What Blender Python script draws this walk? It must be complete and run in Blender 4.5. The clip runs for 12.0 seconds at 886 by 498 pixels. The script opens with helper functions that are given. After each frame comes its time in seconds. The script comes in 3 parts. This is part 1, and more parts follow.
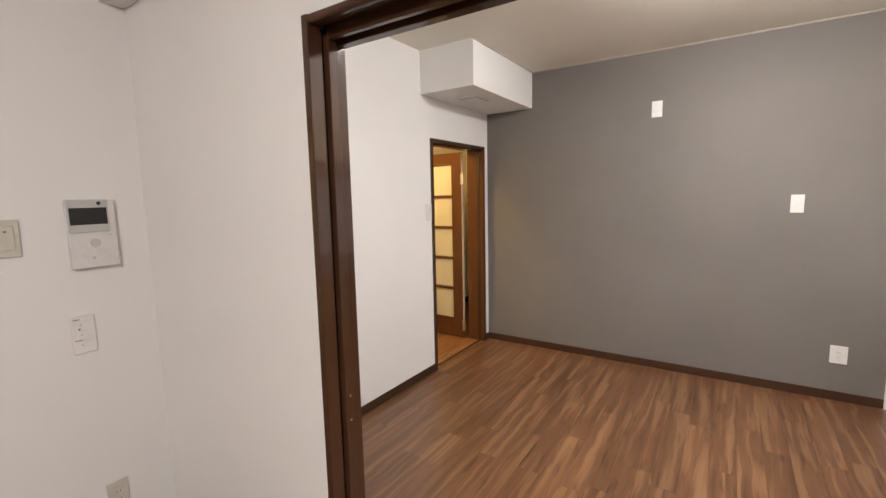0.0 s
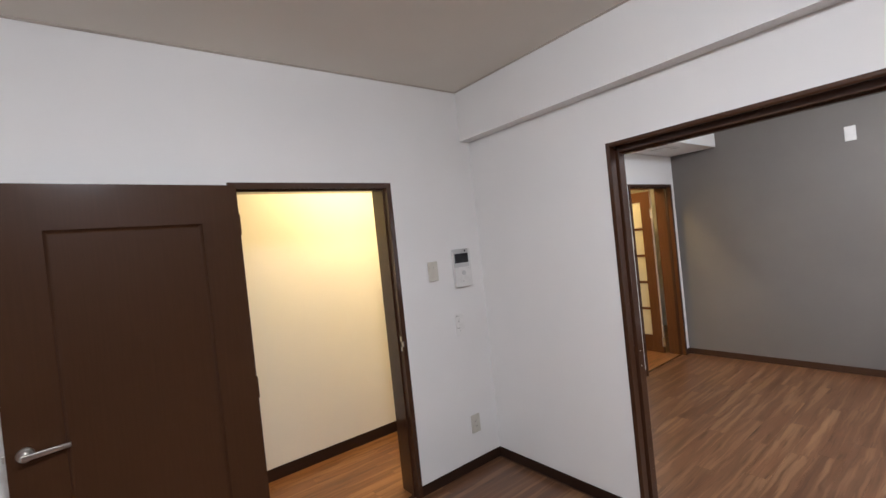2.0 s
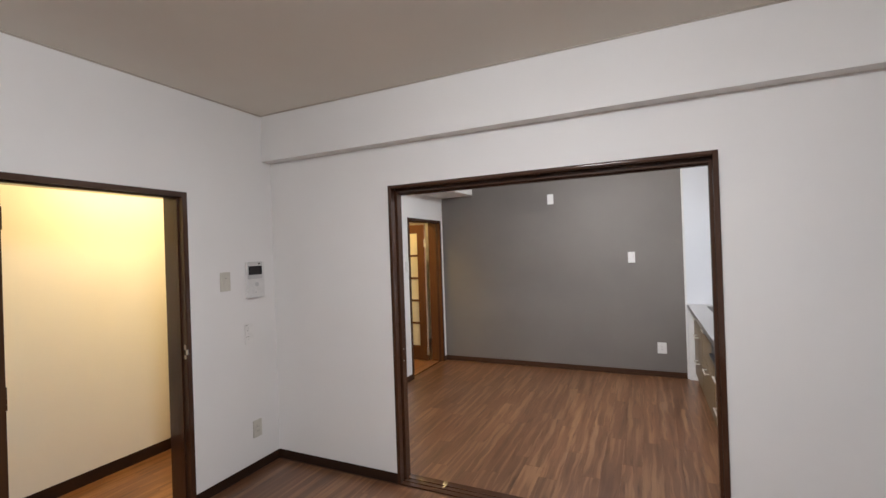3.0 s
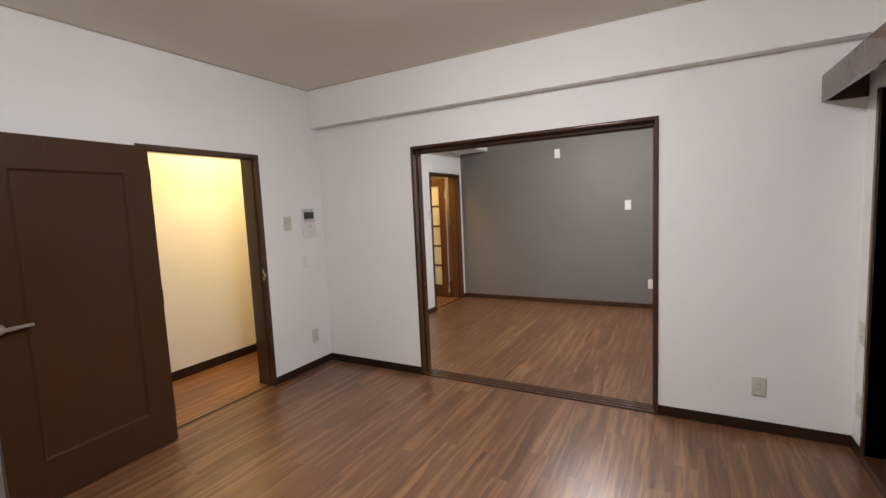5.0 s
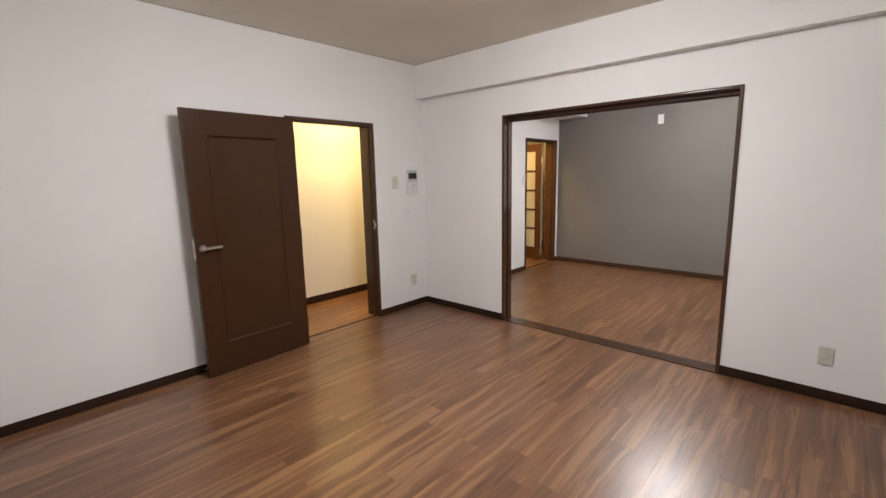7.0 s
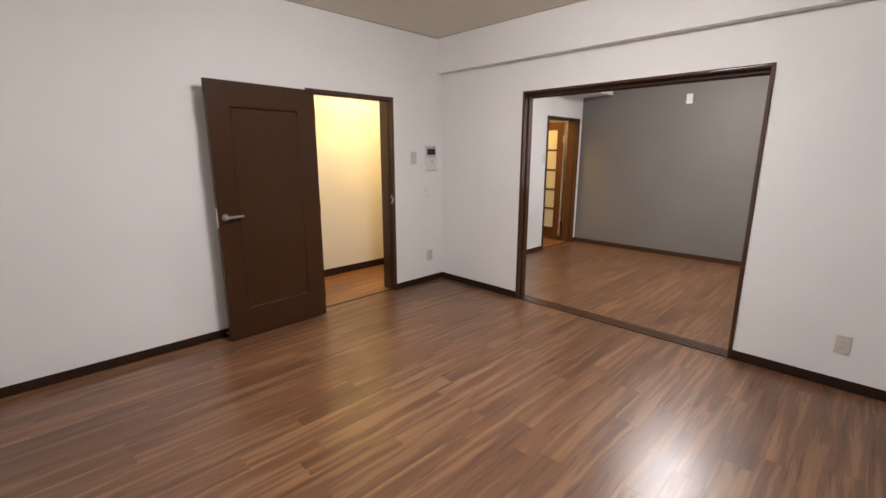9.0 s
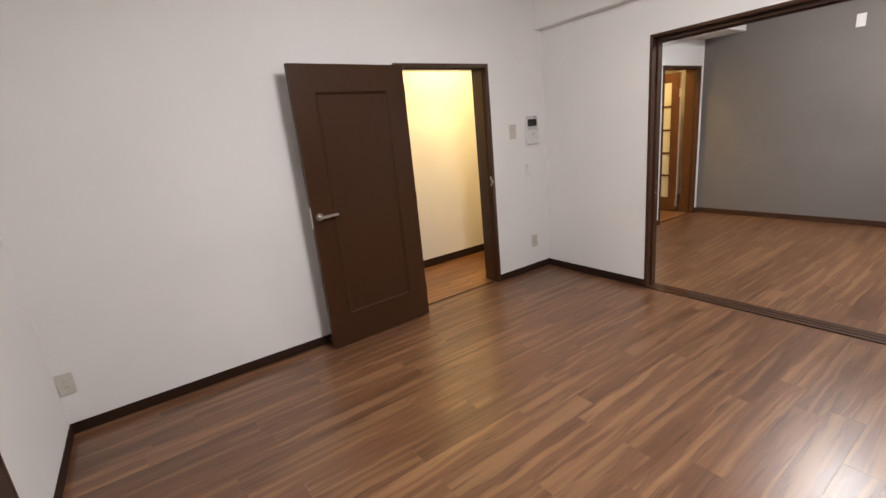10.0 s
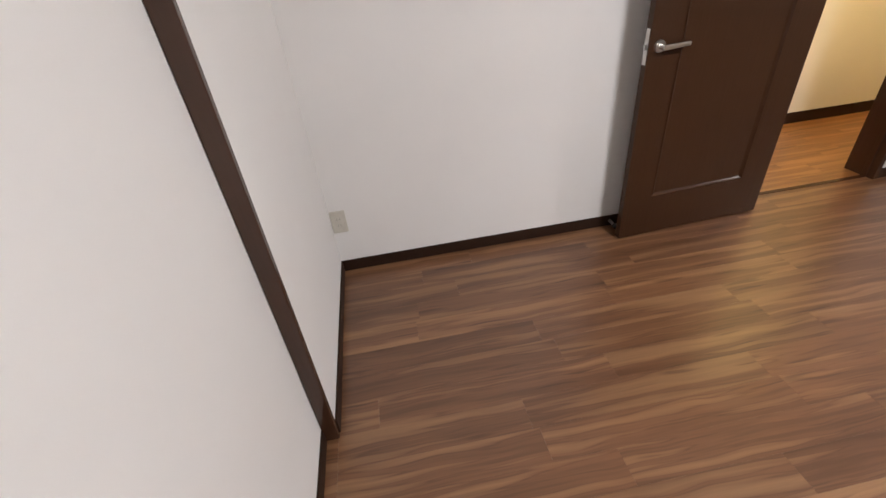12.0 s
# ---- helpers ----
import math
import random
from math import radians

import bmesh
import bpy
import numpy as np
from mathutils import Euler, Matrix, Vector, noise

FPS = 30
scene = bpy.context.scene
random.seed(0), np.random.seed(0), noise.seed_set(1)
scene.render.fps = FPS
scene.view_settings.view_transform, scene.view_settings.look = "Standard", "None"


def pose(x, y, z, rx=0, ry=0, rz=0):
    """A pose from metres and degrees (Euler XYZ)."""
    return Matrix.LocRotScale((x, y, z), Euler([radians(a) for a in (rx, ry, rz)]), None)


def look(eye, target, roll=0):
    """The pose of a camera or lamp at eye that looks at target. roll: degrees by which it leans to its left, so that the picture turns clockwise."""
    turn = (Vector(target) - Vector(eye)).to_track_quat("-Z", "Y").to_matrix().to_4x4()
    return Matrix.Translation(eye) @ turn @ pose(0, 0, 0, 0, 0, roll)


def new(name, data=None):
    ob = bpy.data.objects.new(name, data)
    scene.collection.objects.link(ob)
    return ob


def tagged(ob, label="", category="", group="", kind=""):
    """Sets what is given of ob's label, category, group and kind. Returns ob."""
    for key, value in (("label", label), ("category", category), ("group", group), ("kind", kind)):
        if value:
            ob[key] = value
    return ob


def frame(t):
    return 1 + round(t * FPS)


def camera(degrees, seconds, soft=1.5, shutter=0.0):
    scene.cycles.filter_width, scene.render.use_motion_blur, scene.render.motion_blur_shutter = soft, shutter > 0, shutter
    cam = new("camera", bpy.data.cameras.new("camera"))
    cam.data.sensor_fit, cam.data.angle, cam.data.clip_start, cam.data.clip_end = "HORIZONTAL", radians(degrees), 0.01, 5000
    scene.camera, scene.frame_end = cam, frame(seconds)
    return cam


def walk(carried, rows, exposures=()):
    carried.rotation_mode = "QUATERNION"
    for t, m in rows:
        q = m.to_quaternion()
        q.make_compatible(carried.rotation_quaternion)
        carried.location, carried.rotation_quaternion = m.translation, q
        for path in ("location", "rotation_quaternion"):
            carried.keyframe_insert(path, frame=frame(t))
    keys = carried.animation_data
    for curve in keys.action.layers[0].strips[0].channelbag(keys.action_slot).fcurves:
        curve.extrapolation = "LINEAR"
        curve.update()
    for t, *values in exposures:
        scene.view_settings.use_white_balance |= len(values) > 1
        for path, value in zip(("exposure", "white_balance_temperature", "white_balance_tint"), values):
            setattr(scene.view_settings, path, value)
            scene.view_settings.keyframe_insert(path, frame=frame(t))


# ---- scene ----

# camera and walk
cam = camera(91.0, 12.0)
PATH = [
    (0, (2.064, -0.853, 1.506), (0.973, 0.805, 1.262), -1.2),
    (0.5, (2.085, -1.23, 1.524), (0.629, 0.131, 1.347), 0.7),
    (1, (2.062, -1.629, 1.553), (0.388, -0.537, 1.483), -3.3),
    (1.5, (2.163, -1.948, 1.549), (0.364, -1.073, 1.556), -4.5),
    (2, (2.321, -2.133, 1.565), (0.741, -0.907, 1.542), -6.0),
    (2.5, (2.457, -2.318, 1.57), (1.317, -0.674, 1.55), -3.9),
    (3, (2.618, -2.511, 1.551), (1.776, -0.697, 1.559), -2.0),
    (3.5, (2.775, -2.698, 1.506), (1.963, -0.875, 1.387), -2.3),
    (3.7, (2.833, -2.771, 1.476), (1.99, -0.965, 1.313), -2.6),
    (5.3, (3.152, -3.22, 1.48), (2.118, -1.521, 1.274), -2.5),
    (5.5, (3.206, -3.2, 1.483), (2.059, -1.574, 1.28), -2.3),
    (6, (3.322, -3.291, 1.49), (2.06, -1.751, 1.302), -2.7),
    (6.5, (3.407, -3.442, 1.467), (2.123, -1.932, 1.202), -2.1),
    (7, (3.495, -3.518, 1.457), (2.162, -2.065, 1.123), -1.2),
    (7.2, (3.53, -3.53, 1.453), (2.171, -2.113, 1.074), -0.9),
    (8.8, (3.56, -3.559, 1.438), (2.198, -2.157, 1.013), 0.0),
    (9, (3.543, -3.525, 1.442), (2.16, -2.146, 1.012), 0.1),
    (9.5, (3.357, -3.44, 1.39), (1.989, -2.084, 0.852), -3.0),
    (10, (3.018, -3.377, 1.446), (1.417, -2.294, 0.931), -5.6),
    (10.5, (2.569, -3.405, 1.446), (0.79, -2.758, 0.801), -5.3),
    (11, (2.223, -3.508, 1.467), (0.44, -3.225, 0.606), -2.7),
    (11.5, (2.014, -3.606, 1.432), (0.327, -3.271, 0.411), -3.3),
    (12, (2.002, -3.638, 1.381), (0.351, -3.455, 0.266), -6.3),
]
EXPOSURES = [
    (0.0, 0.12, 6600, 12),
    (0.5, 0.06, 6850, 13),
    (1.0, 0.03, 6000, 9),
    (1.5, -0.04, 5700, 10),
    (2.5, -0.22, 5900, 11),
    (3.7, -0.25, 6100, 10),
    (5.3, -0.17, 6250, 11),
    (6.5, -0.03, 6300, 11),
    (9.0, -0.09, 6350, 13),
    (10.5, 0.01, 6250, 12),
    (12.0, 0.13, 6200, 12),
]
walk(cam, [(t, look(eye, target, roll)) for t, eye, target, roll in PATH], EXPOSURES)

# plan: living room west of x=3.967, kitchen behind the wide opening, corridor beyond the west wall
XE, YS, ZC = 3.957, -3.974, 2.62        # living room: east wall, south wall, ceiling
WT, WW = 0.115, 0.165                   # wall thickness, and that of the west wall
YG = 3.13                              # grey kitchen wall
XK = 3.70                              # kitchen east wall
HX = -0.985                            # corridor west wall
OX0, OX1, OZ = 1.062, 2.957, 2.0       # wide opening, outer edges of its casing
DY0, DY1, DZ = -1.63, -0.698, 1.975   # living room door, outer edges of its casing
FY0, FY1, FZ = 2.12, 3.052, 1.972       # kitchen door, outer edges of its casing
ZB = 0.066                             # baseboard height

# world: night outside
world = bpy.data.worlds.new("night")
scene.world = world
world.use_nodes = True
sky = world.node_tree.nodes["Background"]
sky.inputs[0].default_value, sky.inputs[1].default_value = (0.03, 0.04, 0.07, 1), 0.2


def point_lamp(name, place, size, watts, color):
    data = bpy.data.lights.new(name, "POINT")
    data.shadow_soft_size, data.energy, data.color = size, watts, color
    ob = new(name, data)
    ob.matrix_world = Matrix.Translation(place)
    return ob


LAMP_A, LAMP_K = (2.27, -2.0), (2.25, 1.57)
LAMP_H1, LAMP_H2 = (-0.33, -0.58), (-0.5, 2.1)
HZ = 2.42                              # corridor ceiling
point_lamp("hall_lamp_light", (*LAMP_H1, HZ - 0.11), 0.09, 34, (1.0, 0.74, 0.34))
point_lamp("far_hall_lamp_light", (*LAMP_H2, HZ - 0.11), 0.05, 32, (1.0, 0.70, 0.28))


# materials
def material(name, color, rough=0.5, metal=0.0, spec=0.5):
    m = bpy.data.materials.new(name)
    m.use_nodes = True
    b = m.node_tree.nodes["Principled BSDF"]
    b.inputs["Base Color"].default_value = (*color, 1)
    b.inputs["Roughness"].default_value = rough
    b.inputs["Metallic"].default_value = metal
    b.inputs["Specular IOR Level"].default_value = spec
    return m, m.node_tree.nodes, m.node_tree.links, b


def noisy(nodes, links, scale, detail=3.0, stretch=(1, 1, 1), source=None, rough=0.55):
    """World-space noise, stretched along the axes."""
    if source is None:
        source = nodes.new("ShaderNodeNewGeometry").outputs["Position"]
    mp = nodes.new("ShaderNodeMapping")
    mp.inputs["Scale"].default_value = stretch
    n = nodes.new("ShaderNodeTexNoise")
    n.inputs["Scale"].default_value, n.inputs["Detail"].default_value = scale, detail
    n.inputs["Roughness"].default_value = rough
    links.new(source, mp.inputs["Vector"])
    links.new(mp.outputs["Vector"], n.inputs["Vector"])
    return n.outputs["Fac"]


def ramp(nodes, links, fac, stops):
    r = nodes.new("ShaderNodeValToRGB")
    while len(r.color_ramp.elements) < len(stops):
        r.color_ramp.elements.new(0.5)
    for e, (p, c) in zip(r.color_ramp.elements, stops):
        e.position, e.color = p, (*c, 1)
    links.new(fac, r.inputs["Fac"])
    return r.outputs["Color"]


def bump(nodes, links, b, height, strength, distance=0.002):
    n = nodes.new("ShaderNodeBump")
    n.inputs["Strength"].default_value, n.inputs["Distance"].default_value = strength, distance
    links.new(height, n.inputs["Height"])
    links.new(n.outputs["Normal"], b.inputs["Normal"])


def wallpaper(name, light, dark, rough=0.75):
    m, nodes, links, b = material(name, light, rough, 0, 0.3)
    links.new(ramp(nodes, links, noisy(nodes, links, 1.6, 4), [(0.3, dark), (0.65, light)]), b.inputs["Base Color"])
    bump(nodes, links, b, noisy(nodes, links, 220, 3), 0.2, 0.001)
    return m


def lacquer(name, light, dark, rough, axis=(40, 40, 1.5), coat=0.0, gloss=0.07):
    """Stained wood under varnish, its grain along z."""
    m, nodes, links, b = material(name, light, rough, 0, 0.1)
    grain = noisy(nodes, links, 3.0, 5, axis)
    links.new(ramp(nodes, links, grain, [(0.3, dark), (0.7, light)]), b.inputs["Base Color"])
    bump(nodes, links, b, grain, 0.12, 0.001)
    b.inputs["Coat Weight"].default_value, b.inputs["Coat Roughness"].default_value = coat, gloss
    if coat:
        wave = nodes.new("ShaderNodeBump")
        wave.inputs["Strength"].default_value, wave.inputs["Distance"].default_value = 0.25, 0.002
        links.new(noisy(nodes, links, 14, 2), wave.inputs["Height"])
        links.new(wave.outputs["Normal"], b.inputs["Coat Normal"])
    return m


def plank_floor(name, dark, mid, light, rough):
    """Printed plank flooring: tone by plank, streaks along the plank."""
    m, nodes, links, b = material(name, mid, rough)
    b.inputs["Specular IOR Level"].default_value = 0.72
    info = nodes.new("ShaderNodeObjectInfo")
    geo = nodes.new("ShaderNodeNewGeometry")
    shift = nodes.new("ShaderNodeMath")
    shift.operation = "MULTIPLY"
    shift.inputs[1].default_value = 37.0
    links.new(info.outputs["Random"], shift.inputs[0])
    vec = nodes.new("ShaderNodeVectorMath")
    vec.operation = "ADD"
    links.new(geo.outputs["Position"], vec.inputs[0])
    links.new(shift.outputs[0], vec.inputs[1])
    warp = nodes.new("ShaderNodeTexNoise")
    warp.inputs["Scale"].default_value, warp.inputs["Detail"].default_value = 4.0, 1.0
    links.new(vec.outputs[0], warp.inputs["Vector"])
    bend = nodes.new("ShaderNodeVectorMath")
    bend.operation = "MULTIPLY_ADD"
    bend.inputs[1].default_value = (0.03, 0.0, 0.0)
    links.new(warp.outputs["Color"], bend.inputs[0])
    links.new(vec.outputs[0], bend.inputs[2])
    wide = noisy(nodes, links, 1.0, 2, (11, 1.1, 1), bend.outputs[0], 0.5)
    band = noisy(nodes, links, 1.0, 3, (26, 1.0, 1), bend.outputs[0], 0.45)
    fine = noisy(nodes, links, 1.0, 4, (120, 4.0, 1), bend.outputs[0], 0.6)
    tick = noisy(nodes, links, 1.0, 0, (60, 3.5, 1), bend.outputs[0], 0.5)
    dash = ramp(nodes, links, tick, [(0.0, (0.55, 0.5, 0.47)), (0.2, (0.6, 0.55, 0.52)), (0.29, (1.0, 1.0, 1.0))])
    ground = ramp(nodes, links, wide, [(0.3, dark), (0.6, mid)])
    pale = ramp(nodes, links, band, [(0.51, (0.0, 0.0, 0.0)), (0.55, (0.5, 0.5, 0.5)), (0.60, (0.8, 0.8, 0.8)), (0.66, (1.0, 1.0, 1.0))])
    sap = nodes.new("ShaderNodeMix")
    sap.data_type = "RGBA"
    links.new(pale, sap.inputs["Factor"])
    links.new(ground, sap.inputs["A"])
    sap.inputs["B"].default_value = (*light, 1)
    base = sap.outputs["Result"]
    streak = ramp(nodes, links, band, [(0.35, (0.74, 0.72, 0.70)), (0.43, (1.0, 1.0, 1.0)), (0.485, (1.0, 1.0, 1.0)), (0.503, (0.78, 0.75, 0.73)), (0.52, (1.0, 1.0, 1.0))])
    thin = ramp(nodes, links, fine, [(0.3, (0.86, 0.85, 0.84)), (0.7, (1.1, 1.1, 1.09))])
    tone = ramp(nodes, links, info.outputs["Random"], [(0.0, (0.88, 0.87, 0.86)), (0.5, (0.99, 0.99, 0.99)), (1.0, (1.11, 1.10, 1.08))])
    out = base
    for c in (streak, thin, dash, tone):
        mix = nodes.new("ShaderNodeMix")
        mix.data_type, mix.blend_type = "RGBA", "MULTIPLY"
        mix.inputs["Factor"].default_value = 1.0
        links.new(out, mix.inputs["A"])
        links.new(c, mix.inputs["B"])
        out = mix.outputs["Result"]
    links.new(out, b.inputs["Base Color"])
    wear = noisy(nodes, links, 3.0, 3)
    r = nodes.new("ShaderNodeMapRange")
    r.inputs["To Min"].default_value, r.inputs["To Max"].default_value = rough - 0.01, rough + 0.06
    links.new(wear, r.inputs["Value"])
    links.new(r.outputs["Result"], b.inputs["Roughness"])
    bump(nodes, links, b, fine, 0.1, 0.0006)
    return m


def plastic(name, color, rough=0.4):
    m, nodes, links, b = material(name, color, rough)
    dark = tuple(c * 0.93 for c in color)
    links.new(ramp(nodes, links, noisy(nodes, links, 30, 2), [(0.3, dark), (0.6, color)]), b.inputs["Base Color"])
    return m


def glowing(name, color, strength):
    m, nodes, links, b = material(name, color, 0.4)
    b.inputs["Emission Color"].default_value = (*color, 1)
    b.inputs["Emission Strength"].default_value = strength
    return m


WHITE = wallpaper("white_wallpaper", (0.82, 0.81, 0.793), (0.795, 0.785, 0.768))
GREY = wallpaper("grey_wallpaper", (0.172, 0.157, 0.143), (0.158, 0.144, 0.131), 0.65)
CEIL = wallpaper("ceiling_paper", (0.78, 0.742, 0.668), (0.75, 0.712, 0.642), 0.85)
CREAM = wallpaper("cream_wallpaper", (0.82, 0.78, 0.70), (0.79, 0.75, 0.67))
BROWN = lacquer("brown_lacquer", (0.047, 0.0195, 0.0080), (0.041, 0.0170, 0.0070), 0.5, (40, 40, 1.5), 0.25, 0.17)
CASING = lacquer("dark_casing", (0.057, 0.0238, 0.0115), (0.049, 0.0205, 0.0100), 0.45, (40, 40, 1.5), 0.9, 0.05)
KITCHENBASE = lacquer("brown_baseboard_vinyl", (0.062, 0.031, 0.018), (0.052, 0.026, 0.015), 0.45, (2, 2, 40))
BASE = lacquer("baseboard_vinyl", (0.034, 0.0175, 0.0115), (0.027, 0.014, 0.009), 0.45, (2, 2, 40))
OAK = lacquer("red_oak", (0.115, 0.046, 0.0155), (0.082, 0.032, 0.011), 0.38)
EDGE = lacquer("pale_wood_edge", (0.62, 0.47, 0.33), (0.56, 0.42, 0.29), 0.5)
FLOOR = plank_floor("plank_vinyl", (0.118, 0.0522, 0.0236), (0.154, 0.0700, 0.0325), (0.224, 0.1190, 0.0568), 0.29)
HALLFLOOR = plank_floor("hall_planks", (0.19, 0.076, 0.023), (0.25, 0.105, 0.033), (0.34, 0.165, 0.06), 0.3)
JOINT = material("joint", (0.07, 0.04, 0.026), 0.6)[0]
PLATE = plastic("white_plate", (0.73, 0.72, 0.7))
BEIGE = plastic("beige_plate", (0.60, 0.572, 0.50))
JACK = plastic("jack_plate", (0.80, 0.79, 0.765))
SLOT = material("slot", (0.02, 0.02, 0.02), 0.6)[0]
SOCKET = material("socket_slot", (0.16, 0.15, 0.12), 0.6)[0]
STEEL = material("brushed_steel", (0.62, 0.6, 0.57), 0.28, 1.0)[0]
SILVER = material("silver_plastic", (0.55, 0.55, 0.54), 0.35, 0.3)[0]
SCREEN = material("dark_screen", (0.012, 0.012, 0.014), 0.12)[0]
CABINET = lacquer("olive_beige_laminate", (0.21, 0.152, 0.085), (0.19, 0.136, 0.075), 0.35)
UPPER = lacquer("cream_laminate", (0.62, 0.53, 0.42), (0.59, 0.5, 0.39), 0.35)
BLACK = material("black_enamel", (0.02, 0.02, 0.022), 0.3)[0]
PANEL = material("kitchen_panel", (0.67, 0.69, 0.725), 0.28)[0]
GLOW = glowing("living_lamp_diffuser", (1.0, 0.962, 0.932), 97.0)
GLOWK = glowing("kitchen_lamp_diffuser", (1.0, 0.975, 0.95), 116.0)
WARM = glowing("hall_diffuser", (1.0, 0.66, 0.25), 6.0)

frosted, fn, fl, fb = material("frosted_glass", (0.86, 0.80, 0.62), 0.45)
see = fn.new("ShaderNodeBsdfTranslucent")
see.inputs["Color"].default_value = (0.88, 0.82, 0.64, 1)
half_mix = fn.new("ShaderNodeMixShader")
half_mix.inputs[0].default_value = 0.5
fl.new(fb.outputs[0], half_mix.inputs[1])
fl.new(see.outputs[0], half_mix.inputs[2])
fl.new(half_mix.outputs[0], fn["Material Output"].inputs["Surface"])
FROSTED = frosted
clear, cn, cl, cb = material("window_glass", (0.95, 0.97, 0.97), 0.02)
cb.inputs["Transmission Weight"].default_value = 1.0
cb.inputs["IOR"].default_value = 1.45
GLASS = clear


# mesh helpers
def box(bm, x0, x1, y0, y1, z0, z1, bevel=0.0):
    """Adds a box, its edges rounded by bevel."""
    other = bmesh.new()
    bmesh.ops.create_cube(other, size=1)
    for v in other.verts:
        v.co = ((x0 + x1) / 2 + v.co.x * (x1 - x0), (y0 + y1) / 2 + v.co.y * (y1 - y0), (z0 + z1) / 2 + v.co.z * (z1 - z0))
    if bevel:
        bmesh.ops.bevel(other, geom=other.edges[:], offset=bevel, segments=2 if bevel < 0.004 else 4, affect="EDGES", profile=0.5)
    me = bpy.data.meshes.new("tmp")
    other.to_mesh(me)
    other.free()
    bm.from_mesh(me)
    bpy.data.meshes.remove(me)
    return bm


def boxes(*args, bevel=0.0):
    bm = bmesh.new()
    for a in args:
        box(bm, *a, bevel)
    return bm


def tube(bm, a, b, r0, r1=None, n=20):
    """Adds a round bar from a to b."""
    a, b = Vector(a), Vector(b)
    m = Matrix.Translation((a + b) / 2) @ (b - a).to_track_quat("Z", "Y").to_matrix().to_4x4()
    bmesh.ops.create_cone(bm, cap_ends=True, segments=n, radius1=r0, radius2=r0 if r1 is None else r1, depth=(b - a).length, matrix=m)
    return bm


def mesh_of(name, bm, mat):
    me = bpy.data.meshes.new(name)
    bm.to_mesh(me)
    bm.free()
    me.materials.append(mat)
    return me


def part(name, bm, mat, parent, label=""):
    ob = new(name, mesh_of(name, bm, mat))
    ob.parent = parent
    return tagged(ob, label=label)


def thing(name, label, category, place=(0, 0, 0), turn=0, kind="", group=""):
    ob = new(name)
    ob.matrix_world = pose(*place, 0, 0, turn)
    ob.empty_display_size = 0.1
    return tagged(ob, label, category, group, kind)


def solid(name, bm, mat, label, category, kind="structure"):
    return tagged(new(name, mesh_of(name, bm, mat)), label, category, "", kind)


def pierced(along, u0, u1, d0, d1, z1, holes):
    """A wall from u0 to u1 along x or y, d0 to d1 thick, with openings (ua, ub, height), as one connected mesh."""
    us = sorted({u0, u1, *(h[0] for h in holes), *(h[1] for h in holes)})
    zs = sorted({0, z1, *(h[2] for h in holes)})
    bm, made = bmesh.new(), {}

    def vert(u, d, z):
        if (u, d, z) not in made:
            made[u, d, z] = bm.verts.new((u, d, z) if along == "x" else (d, u, z))
        return made[u, d, z]

    def filled(i, k):
        if not (0 <= i < len(us) - 1 and 0 <= k < len(zs) - 1):
            return False
        u, z = (us[i] + us[i + 1]) / 2, (zs[k] + zs[k + 1]) / 2
        return not any(a < u < b and z < h for a, b, h in holes)

    for i in range(len(us) - 1):
        for k in range(len(zs) - 1):
            if filled(i, k):
                a, b, c, d = us[i], us[i + 1], zs[k], zs[k + 1]
                for e in (d0, d1):
                    bm.faces.new((vert(a, e, c), vert(b, e, c), vert(b, e, d), vert(a, e, d)))
                for near, (p, q), (r, t) in ((filled(i - 1, k), (a, c), (a, d)), (filled(i + 1, k), (b, c), (b, d)),
                                             (filled(i, k - 1), (a, c), (b, c)), (filled(i, k + 1), (a, d), (b, d))):
                    if not near:
                        bm.faces.new((vert(p, d0, q), vert(r, d0, t), vert(r, d1, t), vert(p, d1, q)))
    bmesh.ops.recalc_face_normals(bm, faces=bm.faces[:])
    return bm


# shell
TOP = ZC + 0.12
solid("wall_west", pierced("y", -4.75, YG + 0.03, -WW, 0, TOP, ((DY0, DY1, DZ), (FY0, FY1, FZ))), WHITE,
      "white embossed wallpaper wall with two door openings", "wall")
solid("wall_between", pierced("x", -0.05, XE + 0.03, 0, WT, TOP, ((OX0, OX1, OZ),)), WHITE,
      "white wallpaper wall with a wide opening to the kitchen", "wall")
solid("beam", boxes((0, XE, -0.085, 0, 2.272, ZC)), WHITE, "white papered ceiling beam along the wall above the opening", "beam")
solid("wall_north", boxes((-WW, 3.012, YG, YG + WT, 0, TOP)), GREY, "dark grey accent wallpaper wall in the kitchen", "wall")
solid("wall_kitchen_end", boxes((3.012, XK + WT, YG, YG + WT, 0, TOP)), PANEL, "glossy white kitchen splash panel wall", "wall")
solid("wall_kitchen_east", boxes((XK, XK + WT, WT, YG, 0, TOP)), PANEL, "white kitchen wall behind the worktop", "wall")
CX0, CX1, CZ = 1.027, 2.86, 2.0
solid("wall_south", pierced("x", -0.05, XE + 0.03, YS - WT, YS, TOP, ((CX0 - 0.022, CX1 + 0.022, CZ),)), WHITE,
      "white wallpaper wall with a closet opening", "wall")
solid("wall_closet", boxes((0.8, 3.1, -4.75, -4.65, 0, TOP), (0.7, 0.8, -4.75, YS - WT, 0, TOP), (3.1, 3.2, -4.75, YS - WT, 0, TOP)), WHITE,
      "plain closet walls behind white closet doors", "wall")
WY0, WY1, WZ = -3.5, -0.2, 1.97
solid("wall_east", pierced("y", YS - WT, WT, XE, XE + WT, TOP, ((WY0, WY1, WZ),)), WHITE,
      "white wallpaper wall with a tall balcony window", "wall")
